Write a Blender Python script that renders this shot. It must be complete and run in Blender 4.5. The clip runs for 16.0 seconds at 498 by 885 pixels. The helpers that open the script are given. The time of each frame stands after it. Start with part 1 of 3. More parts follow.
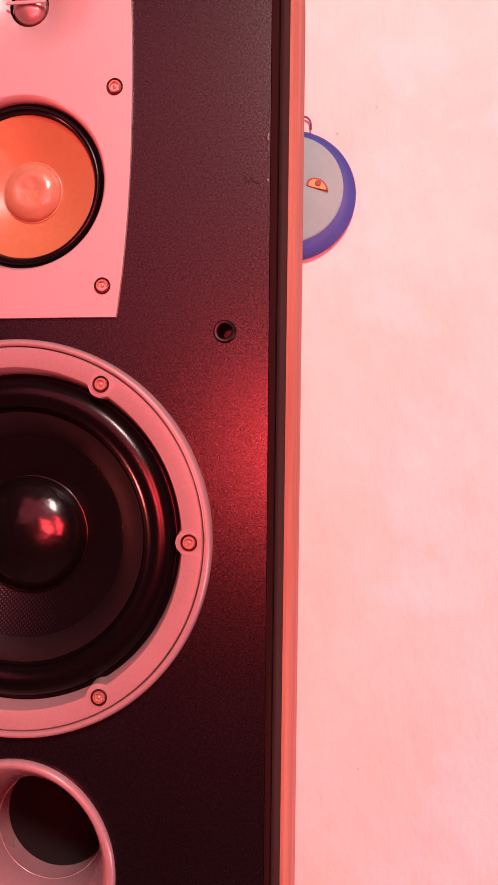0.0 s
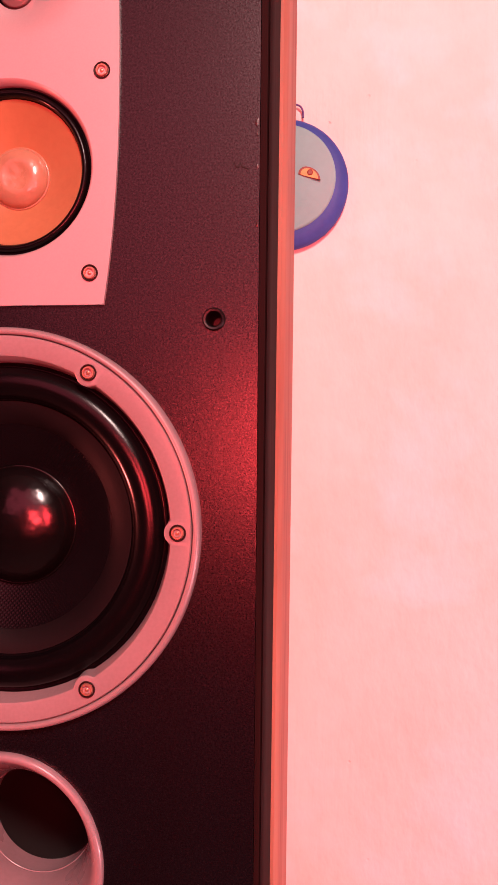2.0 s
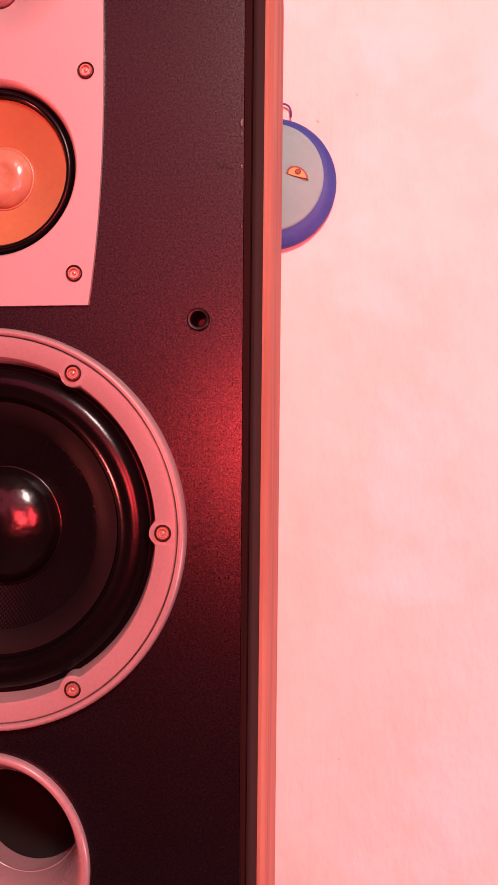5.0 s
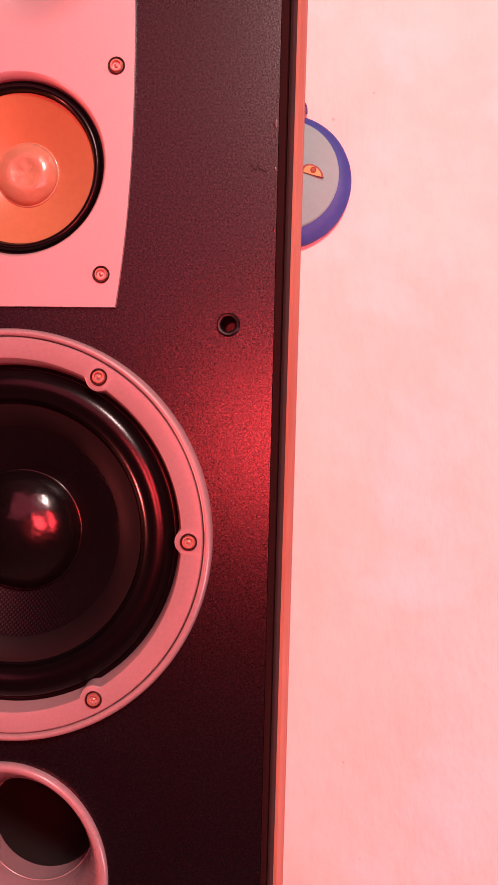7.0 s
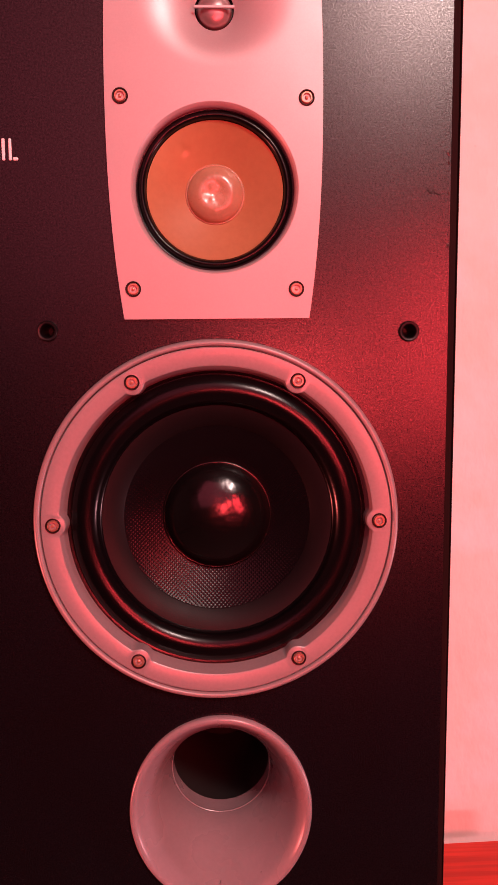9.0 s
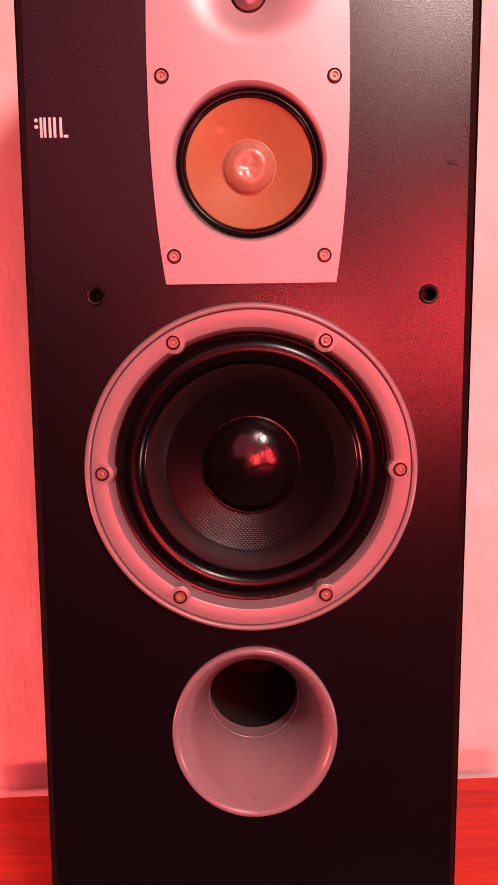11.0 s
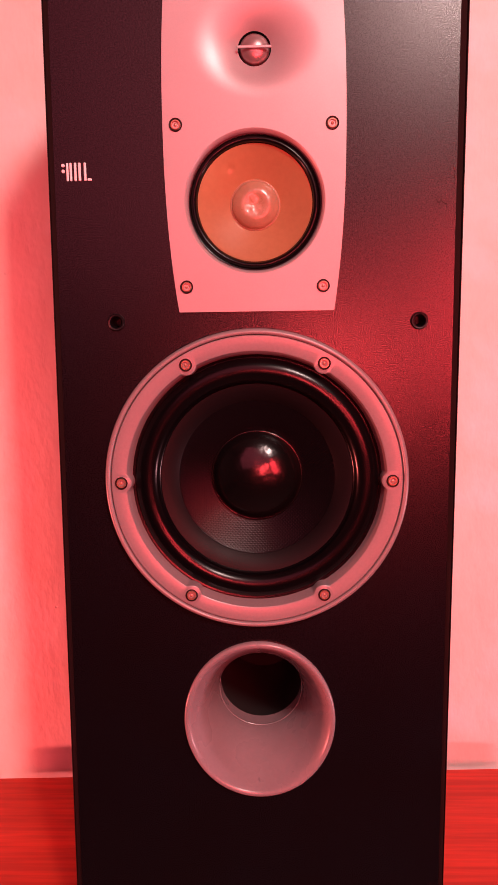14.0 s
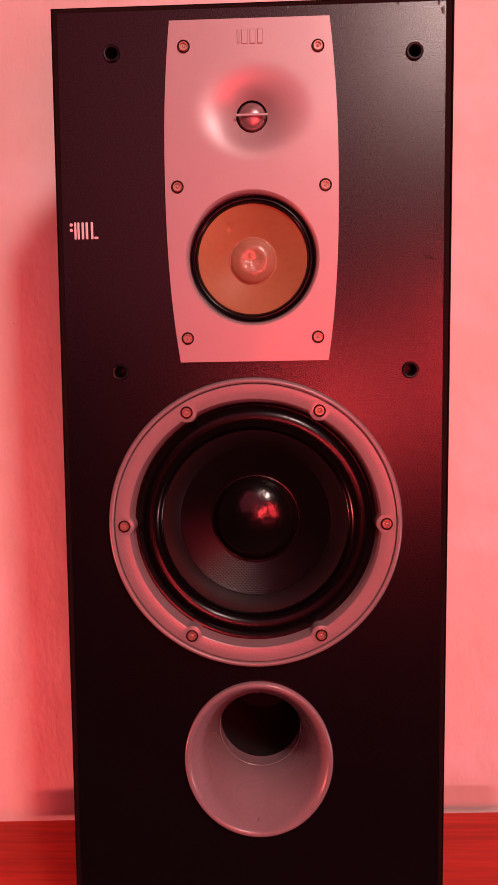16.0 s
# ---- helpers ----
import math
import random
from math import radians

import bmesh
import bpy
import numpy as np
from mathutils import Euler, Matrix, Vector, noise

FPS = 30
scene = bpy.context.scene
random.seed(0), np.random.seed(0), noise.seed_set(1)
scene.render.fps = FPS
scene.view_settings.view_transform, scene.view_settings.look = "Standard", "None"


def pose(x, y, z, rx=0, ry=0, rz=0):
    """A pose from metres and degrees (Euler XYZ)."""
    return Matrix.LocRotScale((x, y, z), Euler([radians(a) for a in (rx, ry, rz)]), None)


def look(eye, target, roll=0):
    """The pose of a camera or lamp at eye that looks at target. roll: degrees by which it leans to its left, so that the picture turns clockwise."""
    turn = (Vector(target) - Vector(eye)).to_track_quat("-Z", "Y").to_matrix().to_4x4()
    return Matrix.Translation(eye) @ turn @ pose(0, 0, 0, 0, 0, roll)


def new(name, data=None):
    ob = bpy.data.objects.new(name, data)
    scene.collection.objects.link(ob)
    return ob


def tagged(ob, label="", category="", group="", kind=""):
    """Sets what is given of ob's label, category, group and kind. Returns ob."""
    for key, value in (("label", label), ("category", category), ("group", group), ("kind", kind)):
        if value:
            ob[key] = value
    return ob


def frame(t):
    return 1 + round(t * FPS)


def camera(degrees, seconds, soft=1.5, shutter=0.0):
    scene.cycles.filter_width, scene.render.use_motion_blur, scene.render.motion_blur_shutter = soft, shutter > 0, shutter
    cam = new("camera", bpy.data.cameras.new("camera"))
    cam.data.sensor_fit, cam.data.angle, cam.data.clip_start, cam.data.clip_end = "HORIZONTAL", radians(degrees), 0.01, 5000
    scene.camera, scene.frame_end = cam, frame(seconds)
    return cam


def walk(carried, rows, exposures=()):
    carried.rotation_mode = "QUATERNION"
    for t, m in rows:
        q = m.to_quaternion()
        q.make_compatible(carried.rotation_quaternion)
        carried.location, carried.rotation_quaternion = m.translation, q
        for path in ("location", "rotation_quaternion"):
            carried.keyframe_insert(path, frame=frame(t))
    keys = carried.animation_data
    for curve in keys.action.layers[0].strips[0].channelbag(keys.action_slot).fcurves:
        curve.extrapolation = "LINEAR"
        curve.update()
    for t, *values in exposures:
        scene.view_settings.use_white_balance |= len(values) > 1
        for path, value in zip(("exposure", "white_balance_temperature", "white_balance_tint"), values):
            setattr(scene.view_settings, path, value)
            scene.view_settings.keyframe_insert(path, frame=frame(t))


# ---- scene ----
cam = camera(34.50, 16.0)
PATH = [
    (0, (0.1850, -0.4407, 0.4865), (-0.0479, 1.5457, 0.4819), 0.37),
    (0.5, (0.1839, -0.4389, 0.4857), (-0.0441, 1.5480, 0.4779), 0.36),
    (1, (0.1869, -0.4355, 0.4827), (-0.0404, 1.5515, 0.4711), 0.19),
    (1.5, (0.1871, -0.4366, 0.4845), (-0.0398, 1.5504, 0.4651), 0.25),
    (2, (0.1874, -0.4352, 0.4837), (-0.0328, 1.5526, 0.4652), 0.36),
    (2.5, (0.1880, -0.4367, 0.4850), (-0.0248, 1.5519, 0.4661), 0.40),
    (3, (0.1917, -0.4382, 0.4856), (-0.0178, 1.5507, 0.4674), 0.42),
    (3.5, (0.1920, -0.4371, 0.4851), (-0.0134, 1.5522, 0.4663), 0.33),
    (4, (0.1932, -0.4355, 0.4845), (-0.0144, 1.5536, 0.4635), 0.19),
    (6.3, (0.1884, -0.4364, 0.4898), (-0.0049, 1.5539, 0.4531), 0.60),
    (6.5, (0.1800, -0.4371, 0.4957), (0.0071, 1.5548, 0.4459), 0.82),
    (7, (0.1664, -0.4299, 0.4944), (0.0065, 1.5619, 0.4462), 1.21),
    (7.5, (0.1391, -0.4386, 0.5033), (0.0320, 1.5547, 0.4102), 0.88),
    (8, (0.0833, -0.4571, 0.5197), (0.0758, 1.5370, 0.3676), -0.12),
    (8.5, (0.0445, -0.4733, 0.5303), (0.0704, 1.5191, 0.3579), -0.95),
    (9, (0.0035, -0.4947, 0.5325), (0.0715, 1.4927, 0.3192), -0.56),
    (9.5, (-0.0094, -0.5106, 0.5325), (0.0563, 1.4669, 0.2405), -0.24),
    (9.7, (-0.0157, -0.5123, 0.5292), (0.0471, 1.4618, 0.2143), -0.45),
    (12, (0.0023, -0.5561, 0.5284), (-0.0264, 1.4249, 0.2549), -0.87),
    (12.5, (0.0020, -0.5519, 0.5294), (-0.0474, 1.4266, 0.2408), -1.11),
    (13, (0.0051, -0.5548, 0.5310), (-0.0528, 1.4219, 0.2321), -1.09),
    (13.5, (0.0077, -0.5641, 0.5342), (-0.0471, 1.4116, 0.2279), -0.92),
    (14, (0.0133, -0.5910, 0.5490), (-0.0486, 1.3852, 0.2481), -0.86),
    (14.5, (0.0162, -0.6118, 0.5530), (-0.0513, 1.3678, 0.2764), -0.98),
    (15, (0.0141, -0.6077, 0.5525), (-0.0507, 1.3743, 0.2930), -1.33),
    (15.5, (0.0176, -0.6066, 0.5526), (-0.0518, 1.3795, 0.3272), -1.19),
    (16, (0.0193, -0.6133, 0.5543), (-0.0548, 1.3756, 0.3568), -0.99),
]
walk(cam, [(t, look(eye, target, roll)) for t, eye, target, roll in PATH],
     exposures=[(0, 0.65), (4, 0.65), (7, 0.6), (9, 0.18), (12.5, 0.38), (13.5, 0.34), (14.5, 0.0), (16, -0.36)])

# ---- light ----
world = bpy.data.worlds.new("room_world")
scene.world = world
world.use_nodes = True
world.node_tree.nodes["Background"].inputs[0].default_value = (0.02, 0.012, 0.012, 1)
world.node_tree.nodes["Background"].inputs[1].default_value = 0.3

WALL_Y, WALL_SLOPE, FLOOR_Z, GROUND = 0.308, 0.03, 0.0398, -0.72


def area(name, eye, target, size_x, size_y, watts, colour):
    data = bpy.data.lights.new(name, "AREA")
    data.shape, data.size, data.size_y = "RECTANGLE", size_x, size_y
    data.energy, data.color = watts, colour
    ob = new(name, data)
    ob.matrix_world = look(eye, target)
    return ob


area("white_room_light", (0.48, -1.30, 1.41), (0, 0.2, 0.5), 0.14, 0.30, 21, (1.0, 0.69, 0.64))
area("red_side_light", (0.40, -0.85, 0.55), (0.14, 0.0, 0.52), 0.16, 0.28, 6.2, (1.0, 0.04, 0.055))
area("red_front_light", (0.12, -0.85, 0.47), (0.10, 0.0, 0.49), 0.16, 0.16, 4.8, (1.0, 0.05, 0.06))
# added panel, not a lamp: stands in for red glow off the opposite wall
area("red_sheen_fill", (-0.05, -1.60, 1.20), (-0.05, 0.0, 0.95), 1.30, 1.10, 9.0, (1.0, 0.13, 0.20))
area("low_red_light", (-1.15, -0.10, 0.012), (-0.25, 0.31, 0.35), 0.10, 0.03, 16, (1.0, 0.14, 0.125))
area("low_pink_light", (1.20, -0.20, 0.012), (0.30, 0.31, 0.40), 0.10, 0.03, 6.3, (1.0, 0.40, 0.45))


# ---- materials ----
def mat(name, colour, rough=0.5, metal=0.0, coarse=(6, 0.15), fine=(300, 0.1), bump=(400, 0.1), second=None, spec=0.5, coat=0.0, stretch=(1, 1, 1), rough_var=0.1):
    m = bpy.data.materials.new(name)
    m.use_nodes = True
    t = m.node_tree
    n, l = t.nodes, t.links
    b = n["Principled BSDF"]
    b.inputs["Metallic"].default_value = metal
    b.inputs["Specular IOR Level"].default_value = spec
    b.inputs["Coat Weight"].default_value = coat
    b.inputs["Coat Roughness"].default_value = 0.15
    tc = n.new("ShaderNodeTexCoord")
    mp = n.new("ShaderNodeMapping")
    mp.inputs["Scale"].default_value = stretch
    l.new(tc.outputs["Object"], mp.inputs["Vector"])

    def noise_node(scale, detail):
        k = n.new("ShaderNodeTexNoise")
        k.inputs["Scale"].default_value, k.inputs["Detail"].default_value = scale, detail
        l.new(mp.outputs["Vector"], k.inputs["Vector"])
        return k

    big, small = noise_node(coarse[0], 4), noise_node(fine[0], 3)
    second = second or tuple(c * 0.55 for c in colour)
    ramp = n.new("ShaderNodeMapRange")
    ramp.inputs["From Min"].default_value, ramp.inputs["From Max"].default_value = 0.3, 0.7
    ramp.inputs["To Max"].default_value = coarse[1] * 2
    l.new(big.outputs["Fac"], ramp.inputs["Value"])
    ramp2 = n.new("ShaderNodeMapRange")
    ramp2.inputs["From Min"].default_value, ramp2.inputs["From Max"].default_value = 0.35, 0.65
    ramp2.inputs["To Max"].default_value = fine[1] * 2
    l.new(small.outputs["Fac"], ramp2.inputs["Value"])
    add = n.new("ShaderNodeMath")
    add.operation = "ADD"
    add.use_clamp = True
    l.new(ramp.outputs["Result"], add.inputs[0])
    l.new(ramp2.outputs["Result"], add.inputs[1])
    mix = n.new("ShaderNodeMix")
    mix.data_type = "RGBA"
    mix.inputs[6].default_value, mix.inputs[7].default_value = (*colour, 1), (*second, 1)
    l.new(add.outputs[0], mix.inputs[0])
    l.new(mix.outputs[2], b.inputs["Base Color"])
    rr = n.new("ShaderNodeMapRange")
    rr.inputs["To Min"].default_value, rr.inputs["To Max"].default_value = rough - rough_var, rough + rough_var
    l.new(big.outputs["Fac"], rr.inputs["Value"])
    l.new(rr.outputs["Result"], b.inputs["Roughness"])
    if bump[1]:
        k = noise_node(bump[0], 2)
        bp = n.new("ShaderNodeBump")
        bp.inputs["Strength"].default_value, bp.inputs["Distance"].default_value = bump[1], 0.5 / bump[0]
        l.new(k.outputs["Fac"], bp.inputs["Height"])
        l.new(bp.outputs["Normal"], b.inputs["Normal"])
    return m


M_BAFFLE = mat("black_vinyl", (0.0030, 0.0034, 0.0056), 0.33, coarse=(14, 0.2), fine=(1300, 0.3), bump=(1100, 0.13), second=(0.003, 0.0012, 0.0018), spec=0.36, rough_var=0.09)
def speckle(m, scale, low, high):
    """Let the roughness vary in fine grains."""
    n, l = m.node_tree.nodes, m.node_tree.links
    tc, k, r = n.new("ShaderNodeTexCoord"), n.new("ShaderNodeTexNoise"), n.new("ShaderNodeMapRange")
    k.inputs["Scale"].default_value, k.inputs["Detail"].default_value = scale, 4
    r.inputs["From Min"].default_value, r.inputs["From Max"].default_value = 0.32, 0.68
    r.inputs["To Min"].default_value, r.inputs["To Max"].default_value = low, high
    l.new(tc.outputs["Object"], k.inputs["Vector"])
    l.new(k.outputs["Fac"], r.inputs["Value"])
    l.new(r.outputs["Result"], n["Principled BSDF"].inputs["Roughness"])
    g, q = n.new("ShaderNodeTexNoise"), n.new("ShaderNodeMapRange")
    g.inputs["Scale"].default_value, g.inputs["Detail"].default_value = scale * 0.85, 3
    q.inputs["From Min"].default_value, q.inputs["From Max"].default_value = 0.3, 0.7
    q.inputs["To Min"].default_value, q.inputs["To Max"].default_value = 0.21, 0.51
    l.new(tc.outputs["Object"], g.inputs["Vector"])
    l.new(g.outputs["Fac"], q.inputs["Value"])
    l.new(q.outputs["Result"], n["Principled BSDF"].inputs["Specular IOR Level"])


speckle(M_BAFFLE, 1000, 0.24, 0.33)
M_EDGE = mat("dark_stained_edge", (0.010, 0.0034, 0.0038), 0.88, coarse=(60, 0.4), fine=(200, 0.2), bump=(200, 0.1), second=(0.010, 0.004, 0.004), stretch=(1, 1, 0.06), spec=0.14)
M_VENEER = mat("cherry_veneer", (0.36, 0.20, 0.145), 0.55, coarse=(26, 0.4), fine=(110, 0.14), bump=(200, 0.08), second=(0.20, 0.06, 0.045), stretch=(1, 1, 0.07), spec=0.2)
M_PLATE = mat("silver_faceplate_paint", (0.39, 0.345, 0.355), 0.42, metal=0.25, coarse=(14, 0.10), fine=(900, 0.04), bump=(1200, 0.05))
M_RING = mat("silver_ring_paint", (0.26, 0.235, 0.245), 0.36, metal=0.15, coarse=(20, 0.12), fine=(500, 0.08), bump=(600, 0.05))
M_PORT = mat("grey_port_plastic", (0.24, 0.22, 0.235), 0.28, coarse=(25, 0.15), fine=(400, 0.06), bump=(500, 0.05))
M_RUBBER = mat("black_rubber", (0.0022, 0.0018, 0.0024), 0.22, coarse=(40, 0.2), fine=(300, 0.1), bump=(500, 0.05), spec=0.22, rough_var=0.05)
M_FOAM = mat("dark_rubber_rim", (0.0045, 0.0035, 0.0042), 0.5, coarse=(40, 0.2), fine=(300, 0.1), bump=(500, 0.08), spec=0.14)
M_MIDCONE = mat("orange_cone", (0.34, 0.19, 0.09), 0.36, coarse=(18, 0.25), fine=(250, 0.08), bump=(400, 0.05), second=(0.22, 0.11, 0.05))
M_MIDCAP = mat("orange_cap", (0.33, 0.21, 0.13), 0.30, coarse=(60, 0.15), fine=(250, 0.08), bump=(140, 0.2), coat=0.45)
M_DOME = mat("metal_dome", (0.34, 0.25, 0.25), 0.34, metal=0.6, coarse=(60, 0.15), fine=(250, 0.08), bump=(300, 0.05))
M_CAP = mat("glossy_black_cap", (0.003, 0.0028, 0.003), 0.19, coarse=(40, 0.2), fine=(300, 0.1), bump=(90, 0.10), spec=0.4, rough_var=0.04)
M_BLACK = mat("black_plastic", (0.005, 0.004, 0.005), 0.4, coarse=(60, 0.2), fine=(300, 0.1), bump=(400, 0.1), spec=0.25)
# near black: shade deep in the port as colour, also the dark scratch
M_DEEP_BLACK = mat("port_shade_and_scratch_black", (0.006, 0.005, 0.005), 0.9, bump=(200, 0))
M_SCREW = mat("copper_tinted_screw", (0.55, 0.30, 0.22), 0.30, metal=0.65, coarse=(200, 0.2), fine=(900, 0.1), bump=(900, 0.1))
M_WHITE = mat("white_badge_print", (0.82, 0.80, 0.80), 0.35, coarse=(100, 0.05), fine=(600, 0.05), bump=(600, 0.03))
def plaster():
    """Hand-trowelled painted plaster: pale blotches, low ridges and a few pits."""
    m = mat("painted_plaster", (0.80, 0.72, 0.70), 0.60, coarse=(8, 0.35), fine=(45, 0.12), bump=(90, 0), second=(0.75, 0.62, 0.58))
    n, l = m.node_tree.nodes, m.node_tree.links
    tc = n.new("ShaderNodeTexCoord")
    mp = n.new("ShaderNodeMapping")
    mp.inputs["Rotation"].default_value = (0, radians(25), 0)
    mp.inputs["Scale"].default_value = (1.0, 1.0, 0.55)
    l.new(tc.outputs["Object"], mp.inputs["Vector"])
    height = None
    for scale, weight in ((9, 1.0), (45, 0.35), (160, 0.10)):
        k = n.new("ShaderNodeTexNoise")
        k.inputs["Scale"].default_value, k.inputs["Detail"].default_value = scale, 3
        l.new(mp.outputs["Vector"], k.inputs["Vector"])
        a = n.new("ShaderNodeMath")
        a.operation = "MULTIPLY_ADD"
        a.inputs[1].default_value = weight
        l.new(k.outputs["Fac"], a.inputs[0])
        if height:
            l.new(height, a.inputs[2])
        else:
            a.inputs[2].default_value = 0
        height = a.outputs[0]
    b = n["Principled BSDF"]
    patch = n.new("ShaderNodeTexNoise")
    patch.inputs["Scale"].default_value, patch.inputs["Detail"].default_value = 11, 6
    l.new(tc.outputs["Object"], patch.inputs["Vector"])
    pr = n.new("ShaderNodeMapRange")
    pr.inputs["From Min"].default_value, pr.inputs["From Max"].default_value = 0.52, 0.72
    pr.inputs["To Max"].default_value = 0.85
    l.new(patch.outputs["Fac"], pr.inputs["Value"])
    pale = n.new("ShaderNodeMix")
    pale.data_type = "RGBA"
    pale.inputs[7].default_value = (0.83, 0.76, 0.79, 1)
    l.new(b.inputs["Base Color"].links[0].from_socket, pale.inputs[6])
    l.new(pr.outputs["Result"], pale.inputs[0])
    v = n.new("ShaderNodeTexVoronoi")
    v.inputs["Scale"].default_value = 42
    l.new(tc.outputs["Object"], v.inputs["Vector"])
    pit = n.new("ShaderNodeMapRange")
    pit.inputs["From Min"].default_value, pit.inputs["From Max"].default_value = 0.02, 0.075
    pit.inputs["To Min"].default_value, pit.inputs["To Max"].default_value = -0.25, 0.0
    l.new(v.outputs["Distance"], pit.inputs["Value"])
    dots = n.new("ShaderNodeTexVoronoi")
    dots.inputs["Scale"].default_value = 24
    l.new(tc.outputs["Object"], dots.inputs["Vector"])
    dr = n.new("ShaderNodeMapRange")
    dr.inputs["From Min"].default_value, dr.inputs["From Max"].default_value = 0.012, 0.034
    dr.inputs["To Min"].default_value, dr.inputs["To Max"].default_value = 0.45, 0.0
    l.new(dots.outputs["Distance"], dr.inputs["Value"])
    speck = n.new("ShaderNodeMix")
    speck.data_type = "RGBA"
    speck.inputs[7].default_value = (0.32, 0.20, 0.17, 1)
    l.new(pale.outputs[2], speck.inputs[6])
    where = n.new("ShaderNodeTexNoise")
    where.inputs["Scale"].default_value, where.inputs["Detail"].default_value = 5, 2
    l.new(tc.outputs["Object"], where.inputs["Vector"])
    wr = n.new("ShaderNodeMapRange")
    wr.inputs["From Min"].default_value, wr.inputs["From Max"].default_value = 0.50, 0.66
    l.new(where.outputs["Fac"], wr.inputs["Value"])
    sparse = n.new("ShaderNodeMath")
    sparse.operation = "MULTIPLY"
    l.new(dr.outputs["Result"], sparse.inputs[0])
    l.new(wr.outputs["Result"], sparse.inputs[1])
    l.new(sparse.outputs[0], speck.inputs[0])
    # trowel scratches: fine slanting streaks in patches
    sm = n.new("ShaderNodeMapping")
    sm.inputs["Rotation"].default_value = (0, radians(-38), 0)
    sm.inputs["Scale"].default_value = (1.0, 1.0, 0.07)
    l.new(tc.outputs["Object"], sm.inputs["Vector"])
    streak = n.new("ShaderNodeTexNoise")
    streak.inputs["Scale"].default_value, streak.inputs["Detail"].default_value = 260, 3
    l.new(sm.outputs["Vector"], streak.inputs["Vector"])
    scratch = n.new("ShaderNodeMath")
    scratch.operation = "MULTIPLY"
    l.new(streak.outputs["Fac"], scratch.inputs[0])
    l.new(wr.outputs["Result"], scratch.inputs[1])
    deep = n.new("ShaderNodeMath")
    deep.operation = "MULTIPLY_ADD"
    deep.inputs[1].default_value = 0.09
    l.new(scratch.outputs[0], deep.inputs[0])
    l.new(height, deep.inputs[2])
    height = deep.outputs[0]
    hole = n.new("ShaderNodeMath")
    hole.operation = "MULTIPLY"
    l.new(pit.outputs["Result"], hole.inputs[0])
    l.new(wr.outputs["Result"], hole.inputs[1])
    l.new(speck.outputs[2], b.inputs["Base Color"])
    add = n.new("ShaderNodeMath")
    add.operation = "ADD"
    l.new(height, add.inputs[0])
    l.new(hole.outputs[0], add.inputs[1])
    bp = n.new("ShaderNodeBump")
    bp.inputs["Strength"].default_value, bp.inputs["Distance"].default_value = 1.0, 0.0045
    l.new(add.outputs[0], bp.inputs["Height"])
    l.new(bp.outputs["Normal"], n["Principled BSDF"].inputs["Normal"])
    return m


M_WALL = plaster()
M_ROOM = mat("room_paint", (0.12, 0.10, 0.10), 0.8, coarse=(2, 0.1), fine=(60, 0.05), bump=(60, 0.1))
M_WOOD = mat("varnished_wood", (0.62, 0.042, 0.018), 0.45, coarse=(22, 0.35), fine=(160, 0.35), bump=(200, 0.12), second=(0.36, 0.022, 0.010), stretch=(0.06, 1, 1), spec=0.3)
M_BLUE = mat("blue_glaze", (0.045, 0.085, 0.36), 0.5, coarse=(30, 0.15), fine=(200, 0.08), bump=(200, 0.08), spec=0.2)
M_GREY = mat("grey_matt_paint", (0.24, 0.46, 0.47), 0.7, coarse=(25, 0.2), fine=(200, 0.06), bump=(120, 0.15), spec=0.1, second=(0.20, 0.37, 0.38))
M_ORANGE = mat("orange_paint", (0.80, 0.36, 0.10), 0.5, coarse=(80, 0.2), fine=(400, 0.1), bump=(300, 0.1))
M_RUST = mat("rust_line_paint", (0.22, 0.03, 0.015), 0.5, coarse=(80, 0.2), fine=(400, 0.1), bump=(300, 0.1))
M_CHIP = mat("bare_chip", (0.05, 0.016, 0.017), 0.4, coarse=(200, 0.4), fine=(900, 0.2), bump=(900, 0.4), second=(0.006, 0.004, 0.004))
M_SCRATCH = mat("scraped_vinyl", (0.07, 0.035, 0.036), 0.5, coarse=(300, 0.5), fine=(900, 0.3), bump=(900, 0.1), second=(0.008, 0.005, 0.006), spec=0.3)
M_WELL = mat("brown_screw_recess", (0.018, 0.006, 0.005), 0.5, coarse=(200, 0.2), fine=(900, 0.1), bump=(900, 0.1), spec=0.15)
M_CORD = mat("violet_cord", (0.12, 0.06, 0.22), 0.7, coarse=(80, 0.2), fine=(400, 0.1), bump=(600, 0.3))


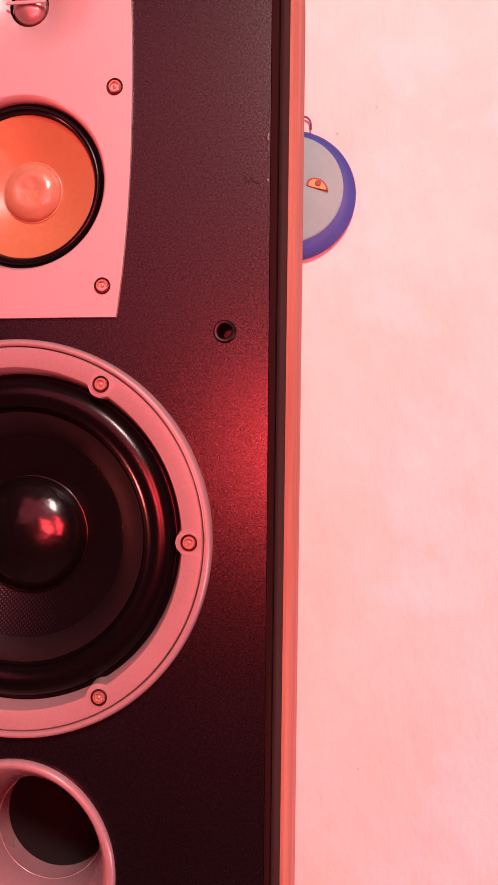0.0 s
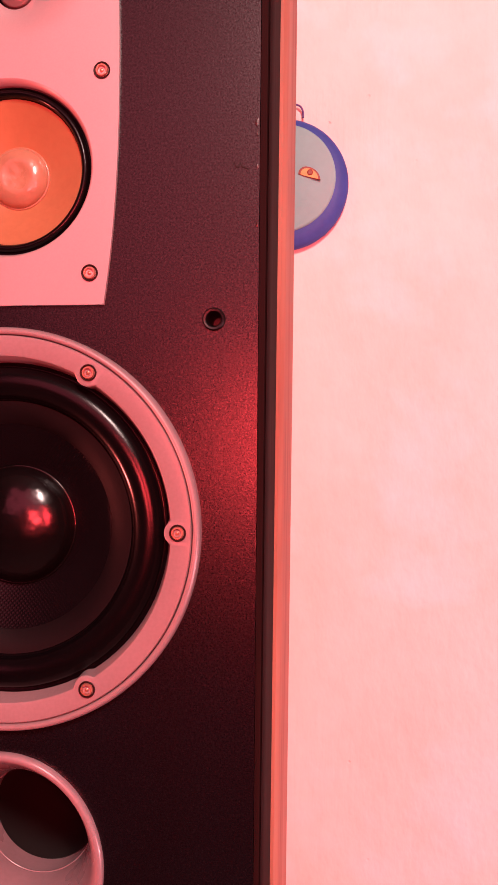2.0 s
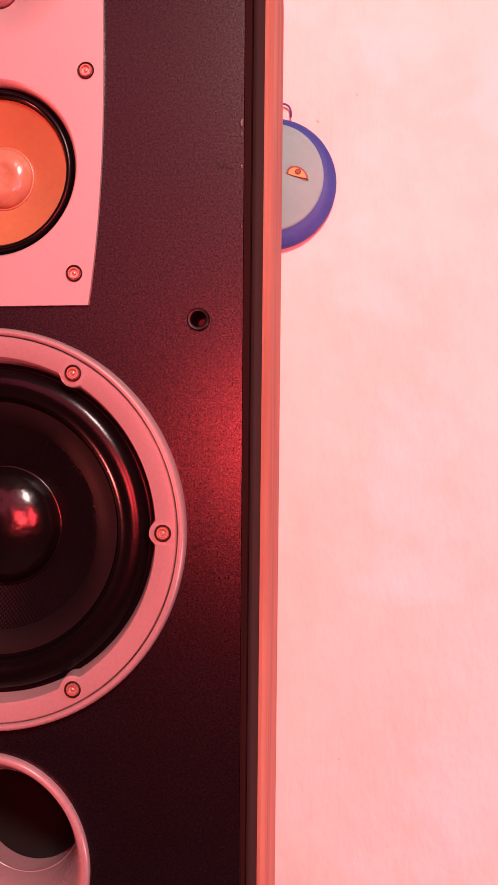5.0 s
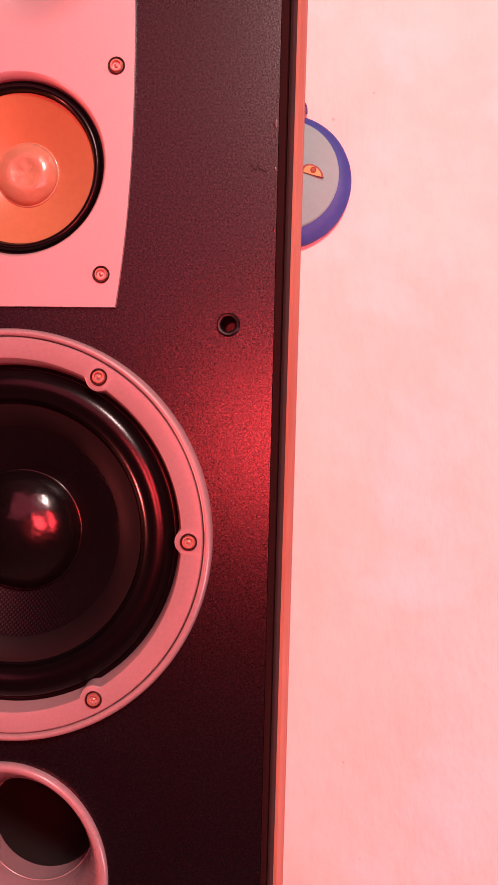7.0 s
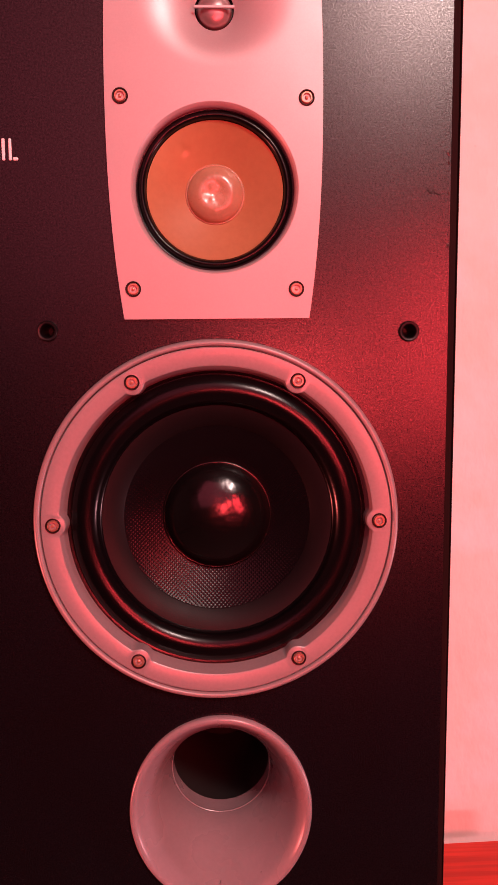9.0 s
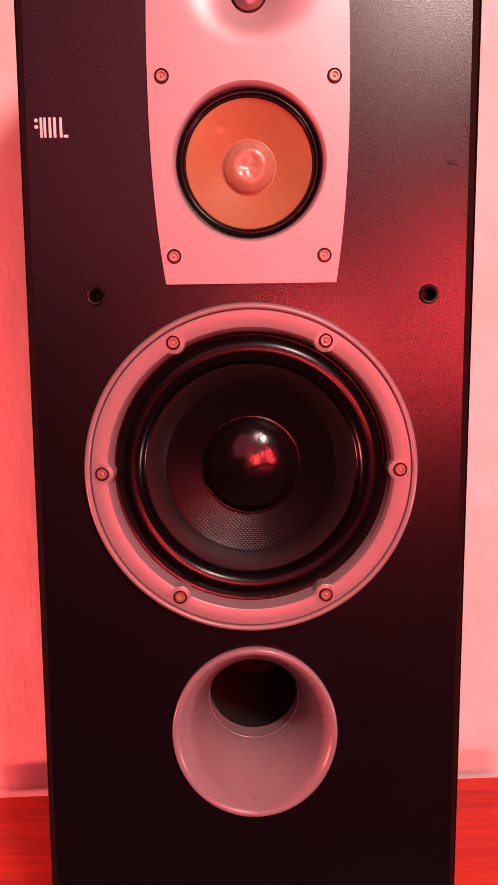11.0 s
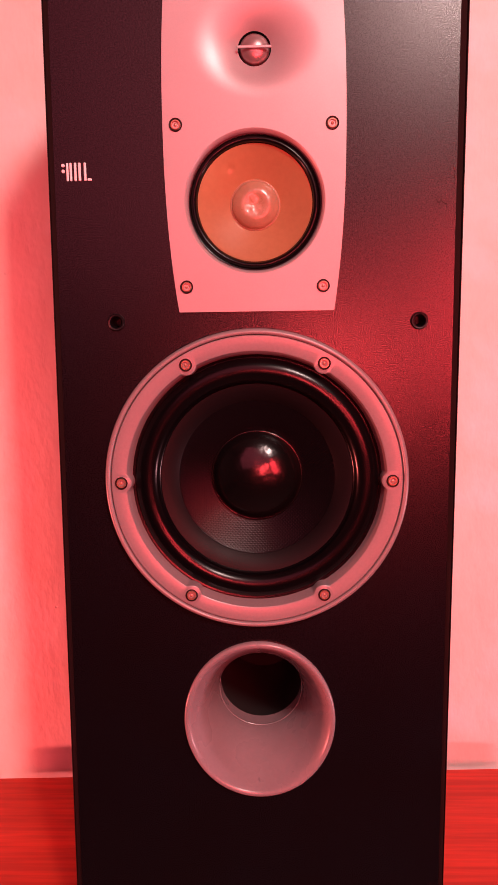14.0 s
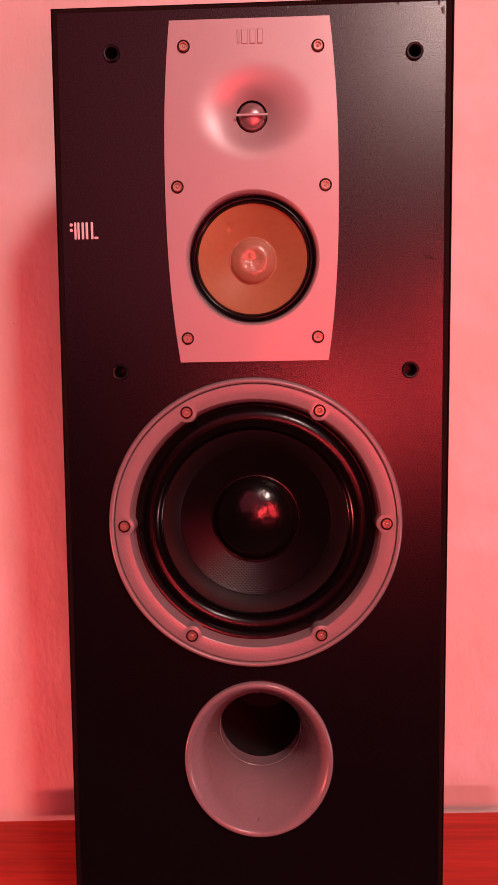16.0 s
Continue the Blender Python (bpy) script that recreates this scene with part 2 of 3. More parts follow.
def weave_material():
    """Woven black cone cloth: two crossed sets of ribs."""
    m = mat("woven_black_cone", (0.004, 0.003, 0.004), 0.24, coarse=(30, 0.2), fine=(300, 0.1), bump=(400, 0), spec=0.13, rough_var=0.05)
    n, l = m.node_tree.nodes, m.node_tree.links
    b = n["Principled BSDF"]
    tc = n.new("ShaderNodeTexCoord")
    heights = []
    for turn in (45, -45):
        mp = n.new("ShaderNodeMapping")
        mp.inputs["Rotation"].default_value = (0, radians(turn), 0)
        l.new(tc.outputs["Object"], mp.inputs["Vector"])
        w = n.new("ShaderNodeTexWave")
        w.bands_direction = "X"
        w.inputs["Scale"].default_value = 170
        w.inputs["Distortion"].default_value = 0.4
        l.new(mp.outputs["Vector"], w.inputs["Vector"])
        heights.append(w)
    mul = n.new("ShaderNodeMath")
    mul.operation = "MULTIPLY"
    l.new(heights[0].outputs["Fac"], mul.inputs[0])
    l.new(heights[1].outputs["Fac"], mul.inputs[1])
    bp = n.new("ShaderNodeBump")
    bp.inputs["Strength"].default_value, bp.inputs["Distance"].default_value = 0.22, 0.0006
    l.new(mul.outputs[0], bp.inputs["Height"])
    l.new(bp.outputs["Normal"], b.inputs["Normal"])
    return m


M_WEAVE = weave_material()


# ---- mesh helpers ----
def mesh_of(name, bm, material, smooth=False, angle=None):
    bmesh.ops.recalc_face_normals(bm, faces=bm.faces)
    me = bpy.data.meshes.new(name)
    bm.to_mesh(me)
    bm.free()
    for m in (material if isinstance(material, (list, tuple)) else (material,)):
        me.materials.append(m)
    if smooth:
        me.shade_smooth() if angle is None else me.set_sharp_from_angle(angle=radians(angle))
        me.shade_smooth()
        if angle is not None:
            me.set_sharp_from_angle(angle=radians(angle))
    return me


def thing(name, place, label, category, group="", kind=""):
    ob = new(name)
    ob.empty_display_size = 0.02
    ob.location = place
    return tagged(ob, label, category, group, kind)


def part(name, bm, material, parent, label="", smooth=False, angle=None, at=(0, 0, 0)):
    ob = new(name, bm if isinstance(bm, bpy.types.Mesh) else mesh_of(name, bm, material, smooth, angle))
    ob.location = at
    ob.parent = parent
    ob.matrix_parent_inverse = Matrix.Translation(-parent_base(parent))
    return tagged(ob, label)


def parent_base(p):
    """World place of a parent: a thing's own place, or its thing's for a part."""
    return Vector(p.location) if p.parent is None else Vector((0, 0, 0))


def box(bm, x0, x1, y0, y1, z0, z1, bevel=0.0, segments=2):
    r = bmesh.ops.create_cube(bm, size=1)
    bmesh.ops.scale(bm, vec=(x1 - x0, y1 - y0, z1 - z0), verts=r["verts"])
    bmesh.ops.translate(bm, vec=((x0 + x1) / 2, (y0 + y1) / 2, (z0 + z1) / 2), verts=r["verts"])
    if bevel:
        edges = list({e for v in r["verts"] for e in v.link_edges})
        bmesh.ops.bevel(bm, geom=edges, offset=bevel, segments=segments, affect="EDGES", profile=0.5)
    return bm


def lathe(bm, cx, cz, profile, seg=96, sx=1.0, sz=1.0, close_in=False):
    """Rings round the y axis through (cx, cz). profile: (radius, y) pairs; sx, sz stretch a ring (or per-ring third and fourth values)."""
    rings = []
    for p in profile:
        r, y = p[0], p[1]
        ax, az = (p[2], p[3]) if len(p) > 2 else (sx, sz)
        rings.append([bm.verts.new((cx + r * ax * math.cos(2 * math.pi * k / seg), y, cz + r * az * math.sin(2 * math.pi * k / seg))) for k in range(seg)])
    for a, b in zip(rings, rings[1:]):
        for k in range(seg):
            j = (k + 1) % seg
            bm.faces.new((a[k], a[j], b[j], b[k]))
    if close_in:
        centre = bm.verts.new((cx, profile[-1][1] + close_in[0], cz)) if isinstance(close_in, tuple) else bm.verts.new((cx, profile[-1][1], cz))
        a = rings[-1]
        for k in range(seg):
            bm.faces.new((a[k], a[(k + 1) % seg], centre))
    return rings


def loop_edges(bm, pts, y):
    vs = [bm.verts.new((x, y, z)) for x, z in pts]
    return vs, [bm.edges.new((vs[k], vs[(k + 1) % len(vs)])) for k in range(len(vs))]


def sheet(bm, outline, holes, y, depth):
    """A flat board with holes: its front at y, its rims depth thick."""
    edges, loops = [], []
    for pts in (outline, *holes):
        vs, es = loop_edges(bm, pts, y)
        edges += es
        loops.append(vs)
    bmesh.ops.triangle_fill(bm, use_beauty=True, use_dissolve=False, edges=edges, normal=(0, -1, 0))
    for vs in loops:
        back = [bm.verts.new(v.co + Vector((0, depth, 0))) for v in vs]
        for k in range(len(vs)):
            j = (k + 1) % len(vs)
            bm.faces.new((vs[k], vs[j], back[j], back[k]))
    return bm


def circle(cx, cz, r, seg=96, sx=1.0, sz=1.0):
    return [(cx + r * sx * math.cos(2 * math.pi * k / seg), cz + r * sz * math.sin(2 * math.pi * k / seg)) for k in range(seg)]


def arc_profile(r0, r1, y, height, n=10):
    """A half-round bead between two radii, standing proud of y by height."""
    return [((r0 + r1) / 2 + (r0 - r1) / 2 * math.cos(math.pi * k / n), y - height * math.sin(math.pi * k / n)) for k in range(n + 1)]


# ---- the room ----
def wall_y(x):
    return WALL_Y + WALL_SLOPE * x


def room():
    bm = bmesh.new()
    cols, rows = 90, 70
    xs = [-1.8 + 4.0 * k / cols for k in range(cols + 1)]
    zs = [GROUND - 0.02 + 2.6 * k / rows for k in range(rows + 1)]
    grid = [[bm.verts.new((x, wall_y(x), z)) for x in xs] for z in zs]
    for a, b in zip(grid, grid[1:]):
        for k in range(cols):
            bm.faces.new((a[k], a[k + 1], b[k + 1], b[k]))
    back = bmesh.ops.extrude_face_region(bm, geom=list(bm.faces))
    bmesh.ops.translate(bm, vec=(0, 0.12, 0), verts=[v for v in back["geom"] if isinstance(v, bmesh.types.BMVert)])
    tagged(new("wall_north", mesh_of("wall_north", bm, M_WALL, True, 30)), "pale uneven plaster wall behind the loudspeaker", "wall", kind="structure")
    for name, dims in (("wall_south", (-1.8, 2.2, -3.4, -3.28, GROUND, 1.86)), ("wall_west", (-1.92, -1.8, -3.4, 0.4, GROUND, 1.86)), ("wall_east", (2.2, 2.32, -3.4, 0.5, GROUND, 1.86))):
        tagged(new(name, mesh_of(name, box(bmesh.new(), *dims), M_ROOM)), "plain painted room wall", "wall", kind="structure")
    tagged(new("ceiling", mesh_of("ceiling", box(bmesh.new(), -1.92, 2.32, -3.4, 0.5, 1.85, 1.95), M_ROOM)), "plain painted ceiling", "ceiling", kind="structure")
    tagged(new("floor", mesh_of("floor", box(bmesh.new(), -1.92, 2.32, -3.4, 0.5, GROUND - 0.06, GROUND), M_ROOM)), "plain pale room floor", "floor", kind="structure")


room()


def sideboard():
    """The wooden stand that carries the loudspeaker, a hand's width off the wall."""
    x0, x1, front = -0.410, 0.360, -0.014
    ob = thing("wooden_stand", ((x0 + x1) / 2, 0.05, GROUND), "deep red varnished wooden stand close to the wall", "stand")
    bm = bmesh.new()
    low, high = FLOOR_Z - 0.028, FLOOR_Z
    foot = [(x0 - 0.030, front), (x1, front), (x1, 0.2555 + 0.0395 * x1), (x0, 0.2555 + 0.0395 * x0)]
    a = [bm.verts.new((x, y, low)) for x, y in foot]
    b = [bm.verts.new((x, y, high)) for x, y in foot]
    bm.faces.new(a), bm.faces.new(b)
    for k in range(4):
        bm.faces.new((a[k], a[(k + 1) % 4], b[(k + 1) % 4], b[k]))
    bmesh.ops.bevel(bm, geom=list(bm.edges), offset=0.002, segments=2, affect="EDGES")
    part("tabletop", bm, M_WOOD, ob, "grained reddish wooden tabletop")
    for x in (x0 + 0.04, x1 - 0.09):
        for y in (front + 0.03, 0.16):
            part("leg", box(bmesh.new(), x, x + 0.05, y, y + 0.05, GROUND, low - 0.0005, 0.003, 1), M_WOOD, ob)


sideboard()

# ---- the loudspeaker ----
HALF, TOP, DEPTH = 0.1510, 0.816, 0.205
WOOFER, MID, TWEETER, PORT = (0.0, 0.430), (0.0015, 0.6325), (0.0025, 0.7376), (0.0, 0.239)
SOCKETS = [(-0.100, 0.783), (0.122, 0.778), (-0.101, 0.549), (0.1195, 0.547)]

speaker = thing("floor_standing_loudspeaker", (0, DEPTH / 2, FLOOR_Z), "black floor-standing loudspeaker with reddish wood veneer sides on a wooden stand", "loudspeaker")


def side_x(s, z):
    """Outer face of the cabinet at height z: the box leans a little against its drivers."""
    return 0.1517 - (0.798 - z) * 0.0062 if s > 0 else -0.1455 - (0.798 - z) * 0.0102


def baffle_x(s, z):
    """Edge of the black front board at height z."""
    return 0.1446 - (0.798 - z) * 0.0032 if s > 0 else -0.1399 - (0.798 - z) * 0.0108


def lean(bm):
    for v in bm.verts:
        u = v.co.x / HALF
        v.co.x = side_x(1, v.co.z) * u if u > 0 else -side_x(-1, v.co.z) * u
    return bm


def cabinet():
    t, y0 = 0.005, 0.0505
    for name, dims in (("top_panel", (-HALF + t, HALF - t, y0, DEPTH, TOP - t, TOP + 0.001)), ("bottom_panel", (-HALF + t, HALF - t, y0, DEPTH, FLOOR_Z, FLOOR_Z + t)),
                       ("back_panel", (-HALF + t, HALF - t, DEPTH - t, DEPTH - 0.001, FLOOR_Z + t, TOP - t))):
        part(name, lean(box(bmesh.new(), *dims, 0.0008, 1)), M_VENEER, speaker, "reddish wood veneer panel")
    # bowed veneer sides: full just behind the front frame, drawn in towards the back
    stations = [(y0, 0.0020), (y0 + 0.003, 0.0042), (0.062, 0.0050), (0.085, 0.0050), (0.115, 0.0045), (0.150, 0.0034), (0.180, 0.0022), (DEPTH, 0.0010)]
    for s in (-1, 1):
        bm = bmesh.new()
        rows = []
        for y, out in stations:
            row = []
            for z in (FLOOR_Z, TOP + 0.001):
                x = side_x(s, z) + s * out
                row += [bm.verts.new((x, y, z)), bm.verts.new((x - s * (t + max(out, 0.0)), y, z))]
            rows.append((row[0], row[2], row[3], row[1]))
        for a, b in zip(rows, rows[1:]):
            for k in range(4):
                bm.faces.new((a[k], a[(k + 1) % 4], b[(k + 1) % 4], b[k]))
        bm.faces.new(rows[0]), bm.faces.new(rows[-1])
        part("side_panel", bm, M_VENEER, speaker, "reddish bowed wood veneer side", True, 40)
    # rounded dark edge round the baffle
    bm = bmesh.new()
    profile = [(0, 0.004), (0.0003, 0.0005), (0.0044, -0.0002), (0.0050, 0.0016), (0.0056, -0.0001), (0.0064, 0.0010), (0.0071, 0.0032), (0.0075, 0.009), (0.0075, 0.050), (0.0003, 0.050)]
    rings = []
    for d, y in profile:
        corners = ((-1, FLOOR_Z + 0.0005), (-1, TOP - 0.0035 + d * 0.6), (1, TOP - 0.0035 + d * 0.6), (1, FLOOR_Z + 0.0005))
        w = d / 0.0075
        rings.append([bm.verts.new((baffle_x(s, z) * (1 - w) + side_x(s, z) * w, y, z)) for s, z in corners])
    for a, b in zip(rings, rings[1:]):
        for k in range(3):
            bm.faces.new((a[k], a[k + 1], b[k + 1], b[k]))
    part("edge_trim", bm, M_EDGE, speaker, "dark stained rounded front edge", True, 50)
    bm = bmesh.new()
    z0, z1 = FLOOR_Z + 0.001, TOP - 0.0035
    outline = [(baffle_x(-1, z0), z0), (baffle_x(1, z0), z0), (baffle_x(1, z1), z1), (baffle_x(-1, z1), z1)]
    holes = [circle(*WOOFER, 0.1085), circle(*PORT, 0.057, sz=1.08), circle(*MID, 0.052), circle(*TWEETER, 1.0, 64, 0.048, 0.039)] + [circle(x, z, 0.0055, 24) for x, z in SOCKETS]
    sheet(bm, outline, holes, 0.0, 0.009)
    part("baffle", bm, M_BAFFLE, speaker, "black grained vinyl front board with scuffs")


def plate_half(z):
    """Half the faceplate's width at height z: barrel-shaped sides."""
    u = (z - 0.690) / 0.115
    return 0.0645 - 0.0062 * abs(u) ** 2.2 if u > 0 else 0.0645 - 0.0058 * abs(u) ** 2.4


HORN_DEPTH = 0.0100


def faceplate():
    cx, z0, z1 = 0.0018, 0.5555, 0.804
    n = 40
    right = [(cx + plate_half(z0 + (z1 - z0) * k / n), z0 + (z1 - z0) * k / n) for k in range(n + 1)]
    left = [(2 * cx - x, z) for x, z in reversed(right)]
    bm = bmesh.new()
    horn = (0.0470, 0.0378)
    hx = (TWEETER[0] + 0.001, TWEETER[1] + 0.0015)
    holes = [circle(*MID, 0.0502), circle(*hx, 1.0, 96, *horn)]
    sheet(bm, right + left, holes, -0.0025, 0.0035)
    plate = part("faceplate", bm, M_PLATE, speaker, "silver painted faceplate with bowed sides")
    bm = bmesh.new()
    lathe(bm, *MID, [(0.0502, -0.0025), (0.0496, -0.0021), (0.0480, 0.0015), (0.0474, 0.006)])
    part("midrange_bezel", bm, M_PLATE, plate, "", True)
    # elliptical waveguide that sinks smoothly towards the tweeter
    bm = bmesh.new()
    rings = []
    steps = 26
    for k in range(steps + 1):
        u = k / steps
        rx, rz = horn[0] * (1 - u) + 0.0117 * u, horn[1] * (1 - u) + 0.0117 * u
        depth = HORN_DEPTH * u ** 2.3
        ux = hx[0] * (1 - u) + TWEETER[0] * u
        rings.append((rx, rz, -0.0025 + depth, ux, hx[1] * (1 - u) + TWEETER[1] * u))
    prev = None
    seg = 96
    for rx, rz, y, x0, zc in rings:
        ring = [bm.verts.new((x0 + rx * math.cos(2 * math.pi * k / seg), y, zc + rz * math.sin(2 * math.pi * k / seg))) for k in range(seg)]
        if prev:
            for k in range(seg):
                bm.faces.new((prev[k], prev[(k + 1) % seg], ring[(k + 1) % seg], ring[k]))
        prev = ring
    part("waveguide", bm, M_PLATE, plate, "", True)
    # raised mark at the plate's head: plain bars
    bm = bmesh.new()
    for x0, x1, za, zb in ((-0.0072, -0.0052, 0.7865, 0.7962), (-0.0040, 0.0008, 0.7860, 0.7964), (0.0022, 0.0064, 0.7860, 0.7964), (0.0078, 0.0118, 0.7860, 0.7964)):
        box(bm, x0, x1, -0.0033, -0.0024, za, zb, 0.0004, 1)
    part("embossed_mark", bm, M_PLATE, plate, "plain bars embossed in the plate")
    return plate


def tweeter(plate):
    cx, cz = TWEETER
    y = HORN_DEPTH - 0.0025
    bm = bmesh.new()
    lathe(bm, cx, cz, [(0.0117, y), (0.0115, y + 0.0016), (0.0110, y + 0.0030), (0.0104, y + 0.0024)])
    part("tweeter_ring", bm, M_RUBBER, plate, "black tweeter surround", True)
    bm = bmesh.new()
    prof = [(0.0106 * math.cos(a), y + 0.0024 - 0.0062 * math.sin(a)) for a in [math.pi / 2 * k / 12 for k in range(12)]]
    lathe(bm, cx, cz, prof, 48, close_in=(-0.0001,))
    part("tweeter_dome", bm, M_DOME, plate, "shiny metal tweeter dome", True)
    bm = bmesh.new()
    box(bm, cx - 0.0120, cx + 0.0120, y - 0.0056, y - 0.0044, cz - 0.0010, cz + 0.0008, 0.0003, 1)
    part("guard_bar", bm, M_PLATE, plate, "thin bar across the tweeter")


def midrange():
    cx, cz = MID
    bm = bmesh.new()
    lathe(bm, cx, cz, [(0.0474, 0.0035), (0.0462, 0.0035)] + arc_profile(0.0462, 0.0418, 0.0045, 0.0032, 10) + [(0.0412, 0.006)])
    part("midrange_surround", bm, M_RUBBER, speaker, "black rubber midrange surround", True)
    bm = bmesh.new()
    prof = [(0.0413, 0.0050)]
    for k in range(1, 16):
        u = k / 15
        prof.append((0.0413 * (1 - u) + 0.0178 * u, 0.0050 + 0.0125 * (u ** 0.9)))
    lathe(bm, cx, cz, prof)
    for v in bm.verts:
        d = (Vector((v.co.x, v.co.z)) - Vector((cx - 0.0185, cz + 0.0255))).length
        if d < 0.004:
            v.co.y += 0.0012 * (1 - d / 0.004)
    cone = part("midrange_cone", bm, M_MIDCONE, speaker, "orange midrange cone with a small dent", True)
    bm = bmesh.new()
    lathe(bm, cx, cz, arc_profile(0.0184, 0.0170, 0.0173, 0.0008, 6))
    part("cap_bead", bm, M_MIDCAP, cone, "", True)
    bm = bmesh.new()
    prof = [(0.0175 * math.cos(a), 0.0173 - 0.0078 * math.sin(a)) for a in [math.pi / 2 * k / 14 for k in range(14)]]
    lathe(bm, cx, cz, prof, 64, close_in=(0.0,))
    for v in bm.verts:
        r = math.hypot(v.co.x - cx, v.co.z - cz)
        if r < 0.0095:
            v.co.y += 0.0026 * (1 - (r / 0.0095) ** 2) + 0.0011 * noise.noise(v.co * 260) * (1 - r / 0.0095)
    part("dust_cap", bm, M_MIDCAP, cone, "glossy crumpled orange dust cap", True)


def woofer():
    cx, cz = WOOFER
    bm = bmesh.new()
    lathe(bm, cx, cz, [(0.1134, 0.0005), (0.1134, -0.0030), (0.1129, -0.0052), (0.1119, -0.0066), (0.1108, -0.0070), (0.1096, -0.0064), (0.1091, -0.0045), (0.1090, 0.0005)], 160)
    part("outer_trim_ring", bm, M_RING, speaker, "silver rounded trim ring", True, 60)
    # basket flange with six lobes round the screws
    bm = bmesh.new()
    seg = 360
    screws = [radians(a) for a in (0, 60, 120, 180, 240, 300)]

    def inner(a):
        best = 0.0972
        for s in screws:
            d = (a - s + math.pi) % (2 * math.pi) - math.pi
            off = 0.1005 * math.sin(d)
            if abs(d) < 0.2 and abs(off) < 0.0072:
                best = min(best, 0.1005 * math.cos(d) - math.sqrt(0.0072 ** 2 - off * off))
        return best

    prev = None
    for level in range(6):
        ring = []
        for k in range(seg):
            a = 2 * math.pi * k / seg
            ri = inner(a)
            r, y = ((0.1086, 0.0005), (0.1086, -0.0050), (0.1080, -0.0058), (ri + 0.0010, -0.0058), (ri, -0.0052), (min(ri - 0.0008, 0.0942), 0.0050))[level]
            ring.append(bm.verts.new((cx + r * math.cos(a), y, cz + r * math.sin(a))))
        if prev:
            for k in range(seg):
                bm.faces.new((prev[k], prev[(k + 1) % seg], ring[(k + 1) % seg], ring[k]))
        prev = ring
    flange = part("basket_flange", bm, M_RING, speaker, "silver woofer flange with six screw lobes", True, 35)
    bm = bmesh.new()
    lathe(bm, cx, cz, [(0.0950, 0.0050), (0.0922, 0.0052)] + arc_profile(0.0917, 0.0737, 0.0055, 0.0075, 16) + [(0.0711, 0.0062)], 160)
    part("woofer_surround", bm, M_RUBBER, speaker, "black rubber half-roll surround", True)
    bm = bmesh.new()
    lathe(bm, cx, cz, [(0.0725, 0.0056), (0.0700, 0.0062), (0.0600, 0.0105), (0.0594, 0.0112)], 128)
    cone = part("cone_edge_band", bm, M_FOAM, speaker, "smooth dark glued rim of the cone", True, 50)
    bm = bmesh.new()
    prof = [(0.0600, 0.0108 + 0.0002)]
    for k in range(1, 15):
        u = k / 14
        prof.append((0.0600 * (1 - u) + 0.0345 * u, 0.0110 + 0.0108 * u ** 0.92))
    lathe(bm, cx, cz, prof, 128)
    part("woven_cone", bm, M_WEAVE, cone, "black woven woofer cone", True)
    bm = bmesh.new()
    lathe(bm, cx, cz, arc_profile(0.0356, 0.0336, 0.0214, 0.0010, 8), 128)
    part("cap_glue_bead", bm, M_CAP, cone, "shiny ring of dried glue", True)
    bm = bmesh.new()
    prof = [(0.0342 * math.cos(a), 0.0214 - 0.0165 * math.sin(a)) for a in [math.pi / 2 * k / 24 for k in range(24)]]
    lathe(bm, cx, cz, prof, 96, close_in=(0.0,))
    part("dust_cap", bm, M_CAP, cone, "glossy black domed dust cap", True)
    return flange


def port():
    cx, cz = PORT
    bm = bmesh.new()
    s = 1.09
    prof = [(0.0590, 0.0006, 1, s), (0.0592, -0.0022, 1, s), (0.0583, -0.0045, 1, s), (0.0566, -0.0048, 1, s), (0.0548, -0.0030, 1, s)]
    for k in range(1, 22):
        u = k / 21
        prof.append((0.0548 * (1 - u) ** 1.7 + 0.0352 * (1 - (1 - u) ** 1.7), -0.0030 + 0.060 * u, 1, s * (1 - u) + u))
    lathe(bm, cx, cz, prof, 128)
    rim = part("port_flare", bm, M_PORT, speaker, "grey flared bass port", True)
    bm = bmesh.new()
    lathe(bm, cx, cz, [(0.0353, 0.0567), (0.0349, 0.0570), (0.0349, 0.0574), (0.0352, 0.0576), (0.0352, 0.073)], 96)
    part("port_tube", bm, M_PORT, rim, "", True, 40)
    # duct behind the tube, the hole's shade put into its colour
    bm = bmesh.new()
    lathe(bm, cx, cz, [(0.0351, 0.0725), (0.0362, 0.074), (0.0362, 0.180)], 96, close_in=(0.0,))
    part("port_duct", bm, M_DEEP_BLACK, rim, "inside of the port, coloured near black for its shade", True, 40)
    for x, drop in ((-0.001, 0.0), (0.026, 0.0065)):
        bm = box(bmesh.new(), cx + x - 0.0003, cx + x + 0.0003, 0.0035, 0.0065, cz - 0.0560 + drop, cz - 0.0535 + drop)
        part("moulding_nick", bm, M_PORT, rim)


